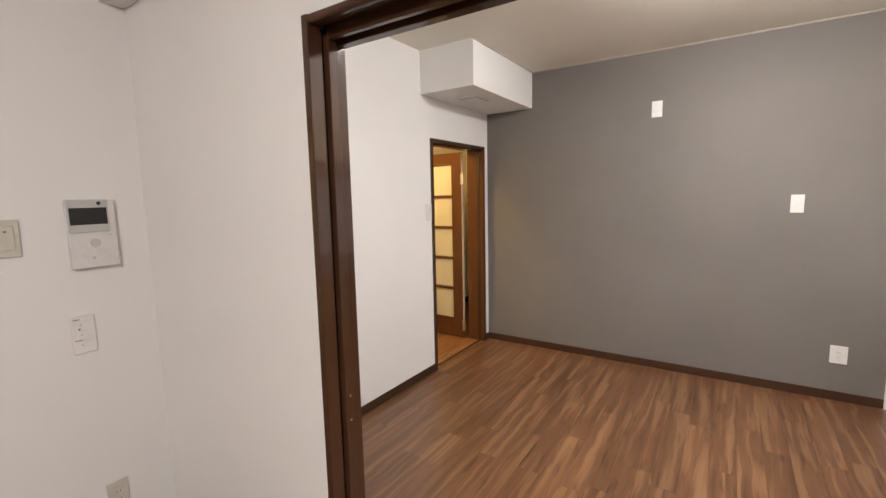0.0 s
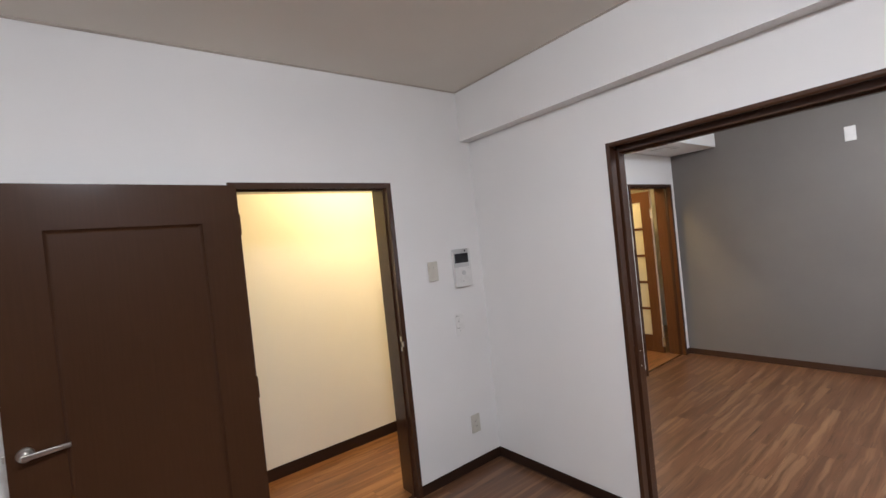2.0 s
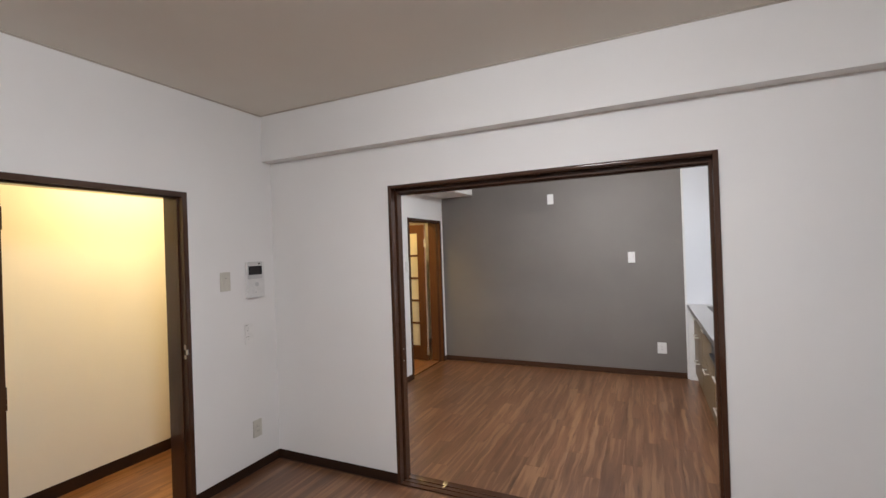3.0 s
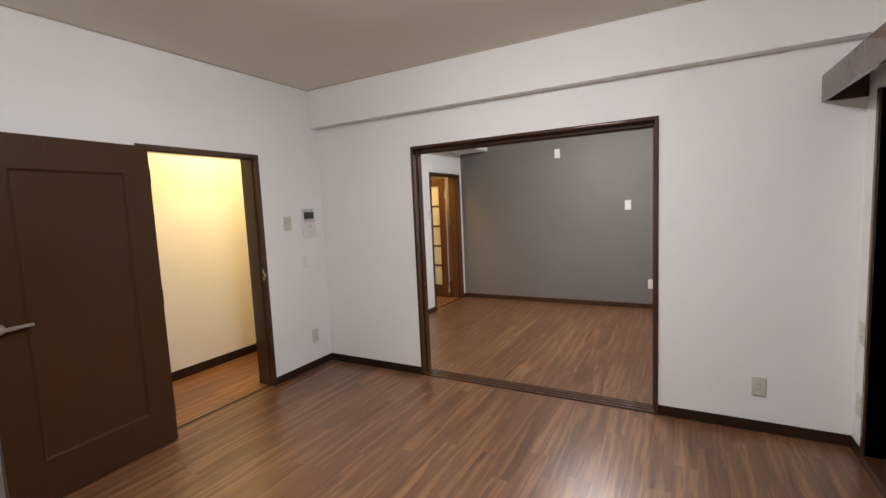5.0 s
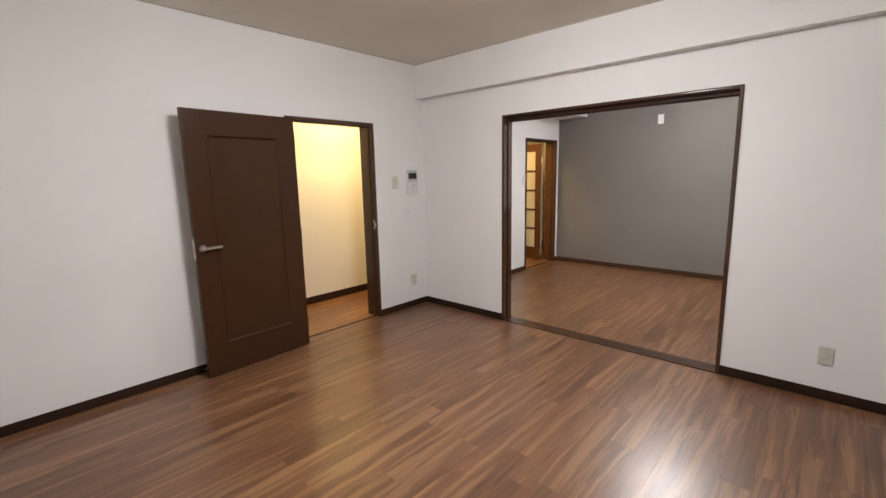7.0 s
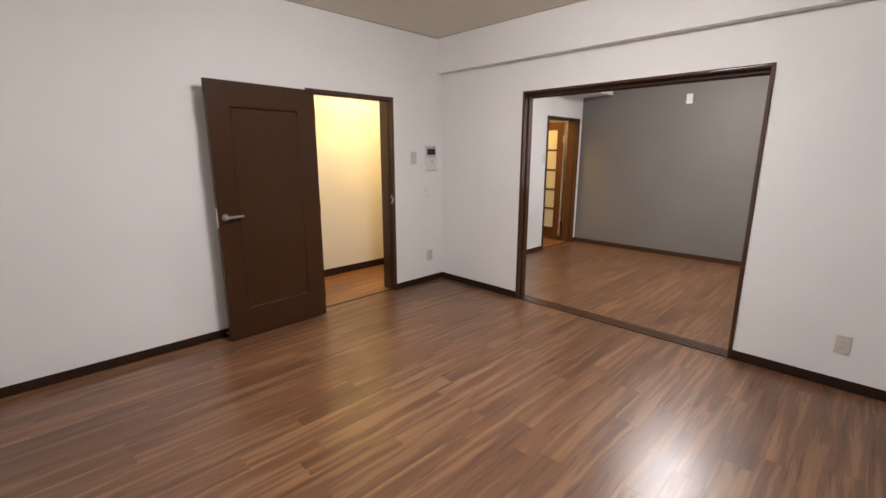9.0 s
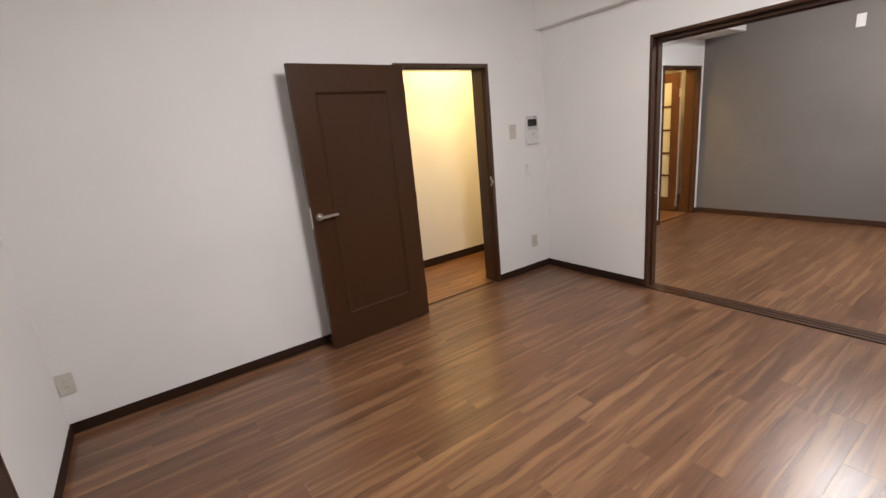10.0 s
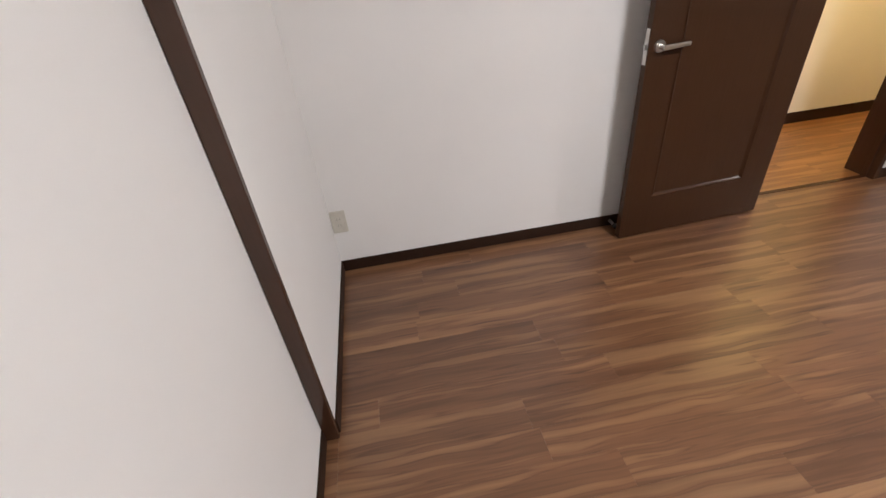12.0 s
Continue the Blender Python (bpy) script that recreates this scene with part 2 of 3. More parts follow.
solid("wall_corridor", boxes((HX - WT, HX, -4.75, 4.4, 0, TOP)), CREAM, "cream wallpaper corridor wall lit by warm light", "wall")
solid("wall_corridor_ends", boxes((HX, -WW, -4.75 - WT, -4.75, 0, TOP), (HX, -WW, 4.4, 4.4 + WT, 0, TOP), (-WW, 0, YG + WT, 4.4, 0, TOP)), CREAM,
      "cream wallpaper walls closing the corridor", "wall")
solid("ceiling_living", boxes((-0.03, XE + 0.03, YS - 0.03, 0.03, ZC, ZC + 0.1)), CEIL, "pale beige papered living room ceiling", "ceiling")
solid("ceiling_kitchen", boxes((-0.03, XK + 0.03, WT - 0.03, YG + 0.03, ZC, ZC + 0.1)), CEIL, "pale beige papered kitchen ceiling", "ceiling")
solid("ceiling_corridor", boxes((HX - 0.03, -WW + 0.03, -4.78, 4.43, HZ, HZ + 0.1)), CREAM, "cream corridor ceiling", "ceiling")
solid("ceiling_closet", boxes((0.8, 3.1, -4.65, YS - WT, 2.3, 2.4)), WHITE, "plain closet ceiling", "ceiling")
DUX, DUY, DUZ = 0.473, 2.01, 2.295
solid("duct_box", boxes((0, DUX, DUY, YG, DUZ, ZC)), WHITE, "white papered boxed-in duct under the kitchen ceiling", "duct box")
CORN = material("cornice_trim", (0.42, 0.37, 0.31), 0.5)[0]
tr = 0.008
solid("cornice_living", boxes((0, tr, YS + tr, -0.085 - tr, ZC - tr, ZC), (0, XE, -0.085 - tr, -0.085, ZC - tr, ZC),
                              (0, XE, YS, YS + tr, ZC - tr, ZC), (XE - tr, XE, YS + tr, -0.085 - tr, ZC - tr, ZC)), CORN,
      "thin grey-brown ceiling trim", "trim")
solid("cornice_kitchen", boxes((DUX + tr, XK, YG - 0.008, YG, ZC - 0.008, ZC), (DUX, DUX + 0.008, DUY, YG, ZC - 0.008, ZC)), CORN,
      "thin grey-brown ceiling trim in the kitchen", "trim")


# baseboards, thin boards with a rounded top
BT = 0.008
solid("baseboard_west", boxes((0, BT, YS, DY0, 0, ZB), (0, BT, DY1, -BT, 0, ZB), bevel=0.0025), BASE,
      "dark brown vinyl baseboard along the white wall", "baseboard")
solid("baseboard_between", boxes((0, OX0, -BT, 0, 0, ZB), (OX1, XE, -BT, 0, 0, ZB), bevel=0.0025), BASE,
      "dark brown vinyl baseboard beside the wide opening", "baseboard")
solid("baseboard_kitchen", boxes((0, BT, WT, FY0, 0, ZB), (0, BT, FY1, YG - BT, 0, ZB), (BT, OX0, WT, WT + BT, 0, ZB), (OX1, 3.0, WT, WT + BT, 0, ZB), bevel=0.0025), KITCHENBASE,
      "brown vinyl baseboard along the white kitchen walls", "baseboard")
solid("baseboard_north", boxes((0, 3.012, YG - BT, YG, 0, ZB), bevel=0.0025), KITCHENBASE, "brown vinyl baseboard under the grey wall", "baseboard")
solid("baseboard_south", boxes((BT, CX0 - 0.022, YS, YS + BT, 0, ZB), (CX1 + 0.022, XE, YS, YS + BT, 0, ZB), bevel=0.0025), BASE,
      "dark brown vinyl baseboard beside the closet", "baseboard")
solid("baseboard_east", boxes((XE - BT, XE, YS + BT, WY0 - 0.03, 0, ZB), (XE - BT, XE, WY1 + 0.03, -BT, 0, ZB), bevel=0.0025), BASE,
      "dark brown vinyl baseboard beside the balcony window", "baseboard")
solid("baseboard_corridor", boxes((HX, HX + BT, -4.75, 4.4, 0, 0.088), bevel=0.0025), BASE, "dark brown baseboard in the corridor", "baseboard")
solid("wall_edge_trim", boxes((3.008, 3.026, YG - 0.012, YG - 0.002, 0, ZC), bevel=0.002), PLATE,
      "white plastic edge strip where the grey wall ends", "trim")


# wide opening: casing with sliding-door grooves and track
CW, CP = 0.024, 0.012
opening = thing("door_frame_wide", "dark brown varnished casing of the wide kitchen opening", "door frame", kind="structure")


def jamb(x_out, side, label=""):
    """Upright: room-side casing, groove, then the rear casing. side +1 looks towards +x."""
    def run(a, b):
        return sorted((x_out + side * a, x_out + side * b))
    j = part("jamb", boxes((*run(0, CW), -CP, 0.038, 0, OZ), (*run(0, CW - 0.012), 0.038, 0.05, 0, OZ - CW),
                           (*run(0, CW + 0.012), 0.05, 0.084, 0, OZ - CW), (*run(0, CW), 0.084, WT + CP, 0, OZ), bevel=0.0025), CASING, opening, label)
    return j


left_jamb = jamb(OX0, 1)
jamb(OX1, -1)
part("head", boxes((OX0 + CW, OX1 - CW, 0.0, 0.03, OZ - CW, OZ), (OX0 + CW, OX1 - CW, 0.03, 0.052, OZ - 0.018, OZ),
                   (OX0 + CW, OX1 - CW, 0.052, 0.072, OZ - 0.05, OZ), (OX0 + CW, OX1 - CW, 0.072, 0.092, OZ - 0.035, OZ),
                   (OX0 + CW, OX1 - CW, 0.092, WT + CP - 0.001, OZ - 0.058, OZ), bevel=0.003), CASING, opening, "glossy lintel with two sliding-door grooves")
bm = bmesh.new()
prof = [(0.0, OZ - CW - 0.001)] + [(-CP + 0.008 - 0.009 * math.sin(a), OZ - (CW + 0.001) * (0.5 + 0.5 * math.cos(a))) for a in [math.pi * k / 10 for k in range(11)]] + [(0.0, OZ)]
ends = [[bm.verts.new((x, y, z)) for y, z in prof] for x in (OX0 + CW, OX1 - CW)]
for k in range(len(prof) - 1):
    bm.faces.new((ends[0][k], ends[0][k + 1], ends[1][k + 1], ends[1][k])).smooth = True
bmesh.ops.recalc_face_normals(bm, faces=bm.faces[:])
part("lintel_face", bm, CASING, opening, "rounded glossy lintel face")
part("sill", boxes((OX0 + CW, OX1 - CW, -0.012, 0.026, 0, 0.007), (OX0 + CW, OX1 - CW, 0.026, 0.034, 0, 0.003), (OX0 + CW, OX1 - CW, 0.034, 0.066, 0, 0.007),
                   (OX0 + CW, OX1 - CW, 0.066, 0.074, 0, 0.003), (OX0 + CW, OX1 - CW, 0.074, WT + CP, 0, 0.007), bevel=0.0012), CASING, opening, "dark floor sill with two track grooves")
bm = boxes((OX0 + CW + 0.012, OX0 + CW + 0.0135, 0.059, 0.075, 0.80, 0.90), bevel=0.0006)
latch = part("edge_pull", bm, CASING, left_jamb, "dark metal edge pull with two screws")
for z in (0.81, 0.89):
    part("screw", tube(bmesh.new(), (OX0 + CW + 0.0125, 0.067, z), (OX0 + CW + 0.0155, 0.067, z), 0.004, 0.003, 12), STEEL, latch, "bright steel screw")


def door_frame(name, y0, y1, ztop, label, mat):
    """Casing of a door in the west wall, with stops and a strike plate."""
    f = thing(name, label, "door frame", kind="structure")
    w = 0.032
    part("jamb", boxes((-WW - CP, CP, y0, y0 + w, 0, ztop), (-0.06, -0.03, y0 + w, y0 + w + 0.01, 0, ztop - w), bevel=0.002), mat, f)
    right = part("jamb", boxes((-WW - CP, CP, y1 - w, y1, 0, ztop), (-0.06, -0.03, y1 - w - 0.01, y1 - w, 0, ztop - w), bevel=0.002), mat, f)
    part("head", boxes((-WW - CP, CP, y0 + w, y1 - w, ztop - w, ztop), (-0.06, -0.03, y0 + w, y1 - w, ztop - w - 0.01, ztop - w), bevel=0.002), mat, f)
    part("sill", boxes((-0.058, -0.032, y0 + w, y1 - w, -0.002, 0.004), bevel=0.001), mat, f, "narrow dark threshold strip")
    return f, right


frame_room, strike_jamb = door_frame("door_frame_living", DY0, DY1, DZ, "dark brown varnished casing of the living room door", CASING)
yj = DY1 - 0.032
strike = part("strike_plate", boxes((-0.014, 0.004, yj - 0.0012, yj, 0.93, 1.02), (0.004, 0.0145, yj - 0.0012, yj + 0.006, 0.958, 0.99), bevel=0.0005), STEEL, strike_jamb, "steel strike plate")
part("hole", boxes((-0.012, 0.0, yj - 0.0022, yj - 0.001, 0.955, 0.99)), SLOT, strike, "dark latch hole")
kframe, kjamb = door_frame("door_frame_kitchen", FY0, FY1, FZ, "dark reddish brown casing of the kitchen door", CASING)
yk = FY1 - 0.032
# thin sheet over the reveal; its redder brown paints in the warm corridor light
part("warm_reveal", boxes((-WW - CP + 0.004, -0.062, yk - 0.003, yk, 0.0, FZ - 0.034), (-0.028, CP - 0.006, yk - 0.003, yk, 0.0, FZ - 0.034)), OAK, kframe, "thin reddish brown sheet, coloured as the jamb reveal in warm corridor light")


# living room door, open flat against the wall
def lever(parent, z, u, side):
    """Lever handle: round rosette, neck and flat lever. side +1 looks to the room."""
    h = part("handle", tube(bmesh.new(), (u, 0 if side > 0 else -0.036, z), (u, side * 0.009 - (0 if side > 0 else 0.036), z), 0.026, 0.024, 32), STEEL, parent, "satin steel round rosette")
    y = side * 0.045 - (0 if side > 0 else 0.036)
    part("neck", tube(bmesh.new(), (u, side * 0.005 - (0 if side > 0 else 0.036), z), (u, y, z), 0.0105, 0.0095, 20), STEEL, h)
    bm = boxes((u - 0.125, u + 0.012, y - 0.006, y + 0.006, z - 0.011, z + 0.011), bevel=0.005)
    for v in bm.verts:
        k = max(0.0, (u - v.co.x) / 0.125)
        v.co.z = z + (v.co.z - z) * (1 - 0.25 * k) - 0.004 * k + 0.006 * k * k
        v.co.y += -side * 0.012 * k * k
    part("lever", bm, STEEL, h, "flat satin steel lever")
    return h


LW, LT, LH = 0.852, 0.036, 1.935
leaf_angle = math.degrees(math.atan2(-2.466 + 1.614, 0.163 - 0.115))
door = thing("door", "dark brown panelled door standing open against the white wall", "door", (0.115, -1.614, 0.008), leaf_angle)
bm = bmesh.new()
PU0, PU1, PZ0, PZ1 = 0.155, LW - 0.155, 0.225, 1.765
ST = 0.007
outer = [(0, 0), (LW, 0), (LW, LH), (0, LH)]
hole = [(PU0, PZ0), (PU1, PZ0), (PU1, PZ1), (PU0, PZ1)]
ring = {(d, k, i): bm.verts.new((c[0], d, c[1])) for d in (0, -LT) for k, cs in ((0, outer), (1, hole)) for i, c in enumerate(cs)}
for i in range(4):
    j = (i + 1) % 4
    bm.faces.new((ring[0, 0, j], ring[0, 0, i], ring[0, 1, i], ring[0, 1, j]))
    bm.faces.new((ring[-LT, 0, i], ring[-LT, 0, j], ring[-LT, 1, j], ring[-LT, 1, i]))
    bm.faces.new((ring[0, 0, i], ring[0, 0, j], ring[-LT, 0, j], ring[-LT, 0, i]))
    bm.faces.new((ring[0, 1, j], ring[0, 1, i], ring[-LT, 1, i], ring[-LT, 1, j]))
bmesh.ops.recalc_face_normals(bm, faces=bm.faces[:])
rim = [e for e in bm.edges if all(v.co.x in (0, LW) or v.co.z in (0, LH) for v in e.verts) and len(e.link_faces) == 2
       and abs(e.link_faces[0].normal.dot(e.link_faces[1].normal)) < 0.5]
bmesh.ops.bevel(bm, geom=rim, offset=0.002, segments=3, affect="EDGES", profile=0.5)
part("leaf_frame", bm, BROWN, door)
part("leaf_panel", boxes((PU0, PU1, -LT + 0.008, -0.010, PZ0, PZ1)), BROWN, door)
bm = bmesh.new()
# moulding round the panel, sloping from the frame down to the panel
for (ax, az), (bx, bz) in (((PU0, PZ0), (PU1, PZ0)), ((PU1, PZ0), (PU1, PZ1)), ((PU1, PZ1), (PU0, PZ1)), ((PU0, PZ1), (PU0, PZ0))):
    cx, cz = (PU0 + PU1) / 2, (PZ0 + PZ1) / 2
    ins = 0.02
    def inner(x, z):
        return x + (ins if x < cx else -ins), z + (ins if z < cz else -ins)
    (ix, iz), (jx, jz) = inner(ax, az), inner(bx, bz)
    rows = []
    for k, d in ((0, 0.003), (0.25, 0.003), (0.5, -0.004), (0.75, -0.008), (1, -0.0095)):
        rows.append([bm.verts.new((ax + (ix - ax) * k, d, az + (iz - az) * k)), bm.verts.new((bx + (jx - bx) * k, d, bz + (jz - bz) * k))])
    for p, q in zip(rows, rows[1:]):
        bm.faces.new((p[0], p[1], q[1], q[0]))
part("moulding", bm, BROWN, door, "sloped panel moulding")
h = lever(door, 0.968, LW - 0.05, 1)
lever(door, 0.968, LW - 0.05, -1)
plate = part("latch_plate", boxes((LW, LW + 0.0015, -0.031, -0.007, 0.895, 1.04), bevel=0.0005), STEEL, door, "steel latch face plate")
part("bolt", boxes((LW + 0.001, LW + 0.011, -0.025, -0.012, 0.955, 0.98), bevel=0.003), STEEL, plate, "steel latch bolt")
for z in (0.2, 0.97, 1.75):
    part("hinge", tube(boxes((-0.006, 0.0, -LT - 0.075, -LT + 0.03, z - 0.05, z + 0.05)), (-0.004, -LT - 0.03, z - 0.05), (-0.004, -LT - 0.03, z + 0.05), 0.006, None, 14), BROWN, door, "dark butt hinge")

stop = thing("door_stop", "black rubber door stop on the baseboard behind the door", "door stop", (BT, -2.44, 0.032))
part("stem", tube(bmesh.new(), (0, 0, 0), (0.055, 0, 0), 0.009, 0.008), STEEL, stop, "chrome stem")
part("bumper", tube(bmesh.new(), (0.055, 0, 0), (0.075, 0, 0), 0.014, 0.012), BLACK, stop, "black rubber tip")


# glazed kitchen door, open into the corridor
gdoor = thing("glazed_door", "reddish brown door with five frosted panes, open into the corridor", "door", (-0.222, 2.978, 0.008), 177)
GW, GT, GH = 0.74, 0.036, 1.925
bm = boxes((0, 0.12, -GT, 0, 0, GH), (GW - 0.12, GW, -GT, 0, 0, GH), (0.12, GW - 0.12, -GT, 0, 0, 0.2), (0.12, GW - 0.12, -GT, 0, GH - 0.12, GH), bevel=0.002)
part("leaf_frame", bm, OAK, gdoor)
part("edge_band", boxes((-0.0015, 0.0005, -GT + 0.003, -0.003, 0.16, GH - 0.004)), EDGE, gdoor, "pale unvarnished hinge edge")
zs = [0.2 + (GH - 0.32) * k / 5 for k in range(6)]
for z in zs[1:-1]:
    part("glazing_bar", boxes((0.12, GW - 0.12, -GT + 0.002, -0.002, z - 0.014, z + 0.014), bevel=0.002), OAK, gdoor)
for a, b in zip(zs, zs[1:]):
    part("pane", boxes((0.118, GW - 0.118, -0.022, -0.017, a + (0.012 if a > 0.21 else -0.002), b - (0.012 if b < GH - 0.13 else -0.002))), FROSTED, gdoor, "frosted yellowish glass pane")
for z in (0.13, 1.66):
    hp = part("hinge", boxes((-0.028, -0.002, -0.001, 0.004, z - 0.055, z + 0.055), bevel=0.0008), STEEL, gdoor, "steel leaf hinge")
    part("knuckle", tube(bmesh.new(), (-0.002, 0.006, z - 0.055), (-0.002, 0.006, z + 0.055), 0.006, None, 14), STEEL, hp)


# closet with white sliding doors
closet = thing("door_frame_closet", "dark brown varnished closet casing", "door frame", kind="structure")
part("jamb", boxes((CX0 - 0.022, CX0, YS - 0.046, YS + 0.004, 0, CZ), bevel=0.002), CASING, closet)
part("jamb", boxes((CX1, CX1 + 0.022, YS - 0.046, YS + 0.004, 0, CZ), bevel=0.002), CASING, closet)
part("head", boxes((CX0, CX1, YS - WT, YS + 0.004, CZ - 0.025, CZ), bevel=0.002), CASING, closet)
half = (CX1 - CX0) / 2
for k, y in ((0, YS - 0.046), (1, YS - 0.08)):
    c = thing("closet_door", "white papered sliding closet door with a dark bottom rail", "closet door", (CX0 + k * half + 0.001, y, 0), group="closet doors")
    part("panel", boxes((0.0, half - 0.002, -0.024, 0, ZB, CZ - 0.026), bevel=0.001), WHITE, c)
    part("bottom_rail", boxes((0.0, half - 0.002, -0.024, 0.006, 0.0, ZB), bevel=0.002), BASE, c, "dark brown bottom rail")


# balcony window with curtain box
win = thing("window_1", "tall dark balcony window with brown casing", "window", kind="structure")
for y in (WY0, WY1):
    part("window_frame", boxes((XE - 0.012, XE + WT, y - 0.03, y, 0, WZ), bevel=0.002) if y == WY0 else boxes((XE - 0.012, XE + WT, y, y + 0.03, 0, WZ), bevel=0.002), CASING, win)
part("window_sill", boxes((XE - 0.012, XE + WT, WY0, WY1, 0, 0.05), bevel=0.002), CASING, win)
ym = (WY0 + WY1) / 2
for a, b, x in ((WY0, ym + 0.03, XE + 0.05), (ym - 0.03, WY1, XE + 0.085)):
    s = part("sash", boxes((x, x + 0.03, a, a + 0.045, 0.05, WZ), (x, x + 0.03, b - 0.045, b, 0.05, WZ), (x, x + 0.03, a + 0.045, b - 0.045, 0.05, 0.12), (x, x + 0.03, a + 0.045, b - 0.045, WZ - 0.05, WZ), bevel=0.001), SILVER, win, "silver aluminium sash")
    part("pane", boxes((x + 0.012, x + 0.017, a + 0.045, b - 0.045, 0.12, WZ - 0.05)), GLASS, s)
cbox = thing("curtain_box", "dark brown wooden curtain box above the balcony window", "curtain box", kind="structure")
CB0, CBZ0, CBZ1 = 3.765, 1.962, 2.104
part("front_board", boxes((CB0, CB0 + 0.018, -3.7, -0.003, CBZ0, CBZ1), bevel=0.0015), CASING, cbox)
part("top_board", boxes((CB0 + 0.018, XE, -3.7, -0.003, CBZ1 - 0.018, CBZ1)), CASING, cbox)
part("end_board", boxes((CB0 + 0.018, XE, -0.021, -0.003, CBZ0, CBZ1 - 0.018)), CASING, cbox)
part("end_board", boxes((CB0 + 0.018, XE, -3.7, -3.682, CBZ0, CBZ1 - 0.018)), CASING, cbox)
part("curtain_rail", boxes((3.87, 3.89, -3.67, -0.03, CBZ1 - 0.04, CBZ1 - 0.018), bevel=0.002), STEEL, cbox, "steel curtain rail")


# wall plates; built lying on the wall y=0 that looks to -y, then turned
def plate_base(name, label, category, place, turn, w, h, mat, group=""):
    t = thing(name, label, category, place, turn, group=group)
    part("cover", boxes((-w / 2, w / 2, -0.008, 0, -h / 2, h / 2), bevel=0.003), mat, t)
    return t


def outlet(place, turn, mat, label, w=0.076, h=0.124, rows=2):
    t = plate_base("wall_outlet", label, "outlet", place, turn, w, h, mat, "wall outlets")
    insert = part("insert", boxes((-0.019, 0.019, -0.0095, -0.007, -0.036, 0.036), bevel=0.001), mat, t)
    for k in range(rows):
        z = 0.017 - 0.034 * k if rows > 1 else 0
        for x in (-0.0065, 0.0065):
            part("slot", boxes((x - 0.0012, x + 0.0012, -0.0100, -0.009, z - 0.0055, z + 0.0055)), SOCKET, insert, "dark socket slot")
    return t


def switch(place, turn, mat, label, w=0.078, h=0.13):
    t = plate_base("wall_switch", label, "switch", place, turn, w, h, mat, "wall switches")
    rocker = part("rocker", boxes((-0.024, 0.024, -0.012, -0.007, -0.042, 0.042), bevel=0.0025), mat, t)
    part("indicator", boxes((-0.004, 0.004, -0.0125, -0.0115, 0.022, 0.026)), SLOT, rocker, "small dark indicator")
    return t


def blank(place, turn, mat, label, w=0.077, h=0.128):
    t = plate_base("blank_plate", label, "wall plate", place, turn, w, h, mat, "white wall plates")
    part("inner_cover", boxes((-w / 2 + 0.014, w / 2 - 0.014, -0.0095, -0.007, -h / 2 + 0.018, h / 2 - 0.018), bevel=0.002), mat, t)
    return t


switch((0, -0.437, 1.39), 90, BEIGE, "beige light switch plate beside the door casing")
outlet((0, -0.208, 0.303), 90, BEIGE, "beige wall outlet low in the room corner")
outlet((3.516, 0, 0.287), 0, BEIGE, "beige double outlet low on the white wall", 0.074, 0.118)
outlet((0, -3.932, 0.305), 90, BEIGE, "beige wall outlet near the closet corner")
outlet((XE, -0.105, 0.695), 270, BEIGE, "beige outlet beside the window casing, upper of two")
outlet((XE, -0.105, 0.29), 270, BEIGE, "beige outlet beside the window casing, lower of two")
blank((1.538, YG, 2.160), 0, PLATE, "white plate high on the grey wall")
blank((2.467, YG, 1.396), 0, PLATE, "white plate at switch height on the grey wall")
outlet((2.758, YG, 0.335), 0, PLATE, "white double outlet low on the grey wall", 0.096, 0.128)
switch((0, 2.077, 1.372), 90, PLATE, "white light switch beside the kitchen door")
jack = plate_base("phone_jack", "white module plate with phone and socket inserts under the intercom", "wall plate", (0, -0.255, 1.003), 90, 0.074, 0.146, JACK)
for z in (0.04, 0.0, -0.04):
    m = part("insert", boxes((-0.022, 0.022, -0.0095, -0.007, z - 0.016, z + 0.016), bevel=0.001), JACK, jack)
    part("hole", boxes((-0.012, -0.006, -0.0102, -0.009, z - 0.003, z + 0.003)), SILVER, m, "grey socket hole")

# dark marks laid on the plate, painted shade for the gaps round the inserts
for x0, x1, z0, z1 in ((-0.032, -0.010, 0.060, 0.0625), (-0.032, -0.006, -0.021, -0.019), (-0.017, -0.011, 0.020, 0.026)):
    part("gap_shade", boxes((x0, x1, -0.0106, -0.009, z0, z1)), SOCKET, jack, "dark mark painted as the shade in a gap of the inserts")

# intercom
ic = thing("intercom", "white wall intercom with a dark screen and silver top", "intercom", (0, -0.194, 1.388), 90)
part("housing", boxes((-0.076, 0.076, -0.026, 0, -0.13, 0.13), bevel=0.004), PLATE, ic)
top = part("screen_bezel", boxes((-0.077, 0.054, -0.03, -0.024, 0.006, 0.131), bevel=0.002), SILVER, ic, "silver screen bezel")
part("screen", boxes((-0.07, 0.048, -0.0318, -0.0295, 0.036, 0.1), bevel=0.0006), SCREEN, top, "dark glass screen")
part("camera_eye", tube(bmesh.new(), (0.024, -0.0295, 0.116), (0.024, -0.0315, 0.116), 0.007), SLOT, top, "small dark lens")
part("talk_button", tube(bmesh.new(), (0.004, -0.025, -0.035), (0.004, -0.0285, -0.035), 0.017, 0.016, 28), SILVER, ic, "round grey button")
part("small_button", tube(bmesh.new(), (-0.006, -0.025, -0.092), (-0.006, -0.0275, -0.092), 0.006, 0.0055, 16), SILVER, ic, "small grey button")
part("indicator", boxes((0.046, 0.058, -0.0275, -0.0255, -0.008, -0.004)), SILVER, ic, "small grey indicator")

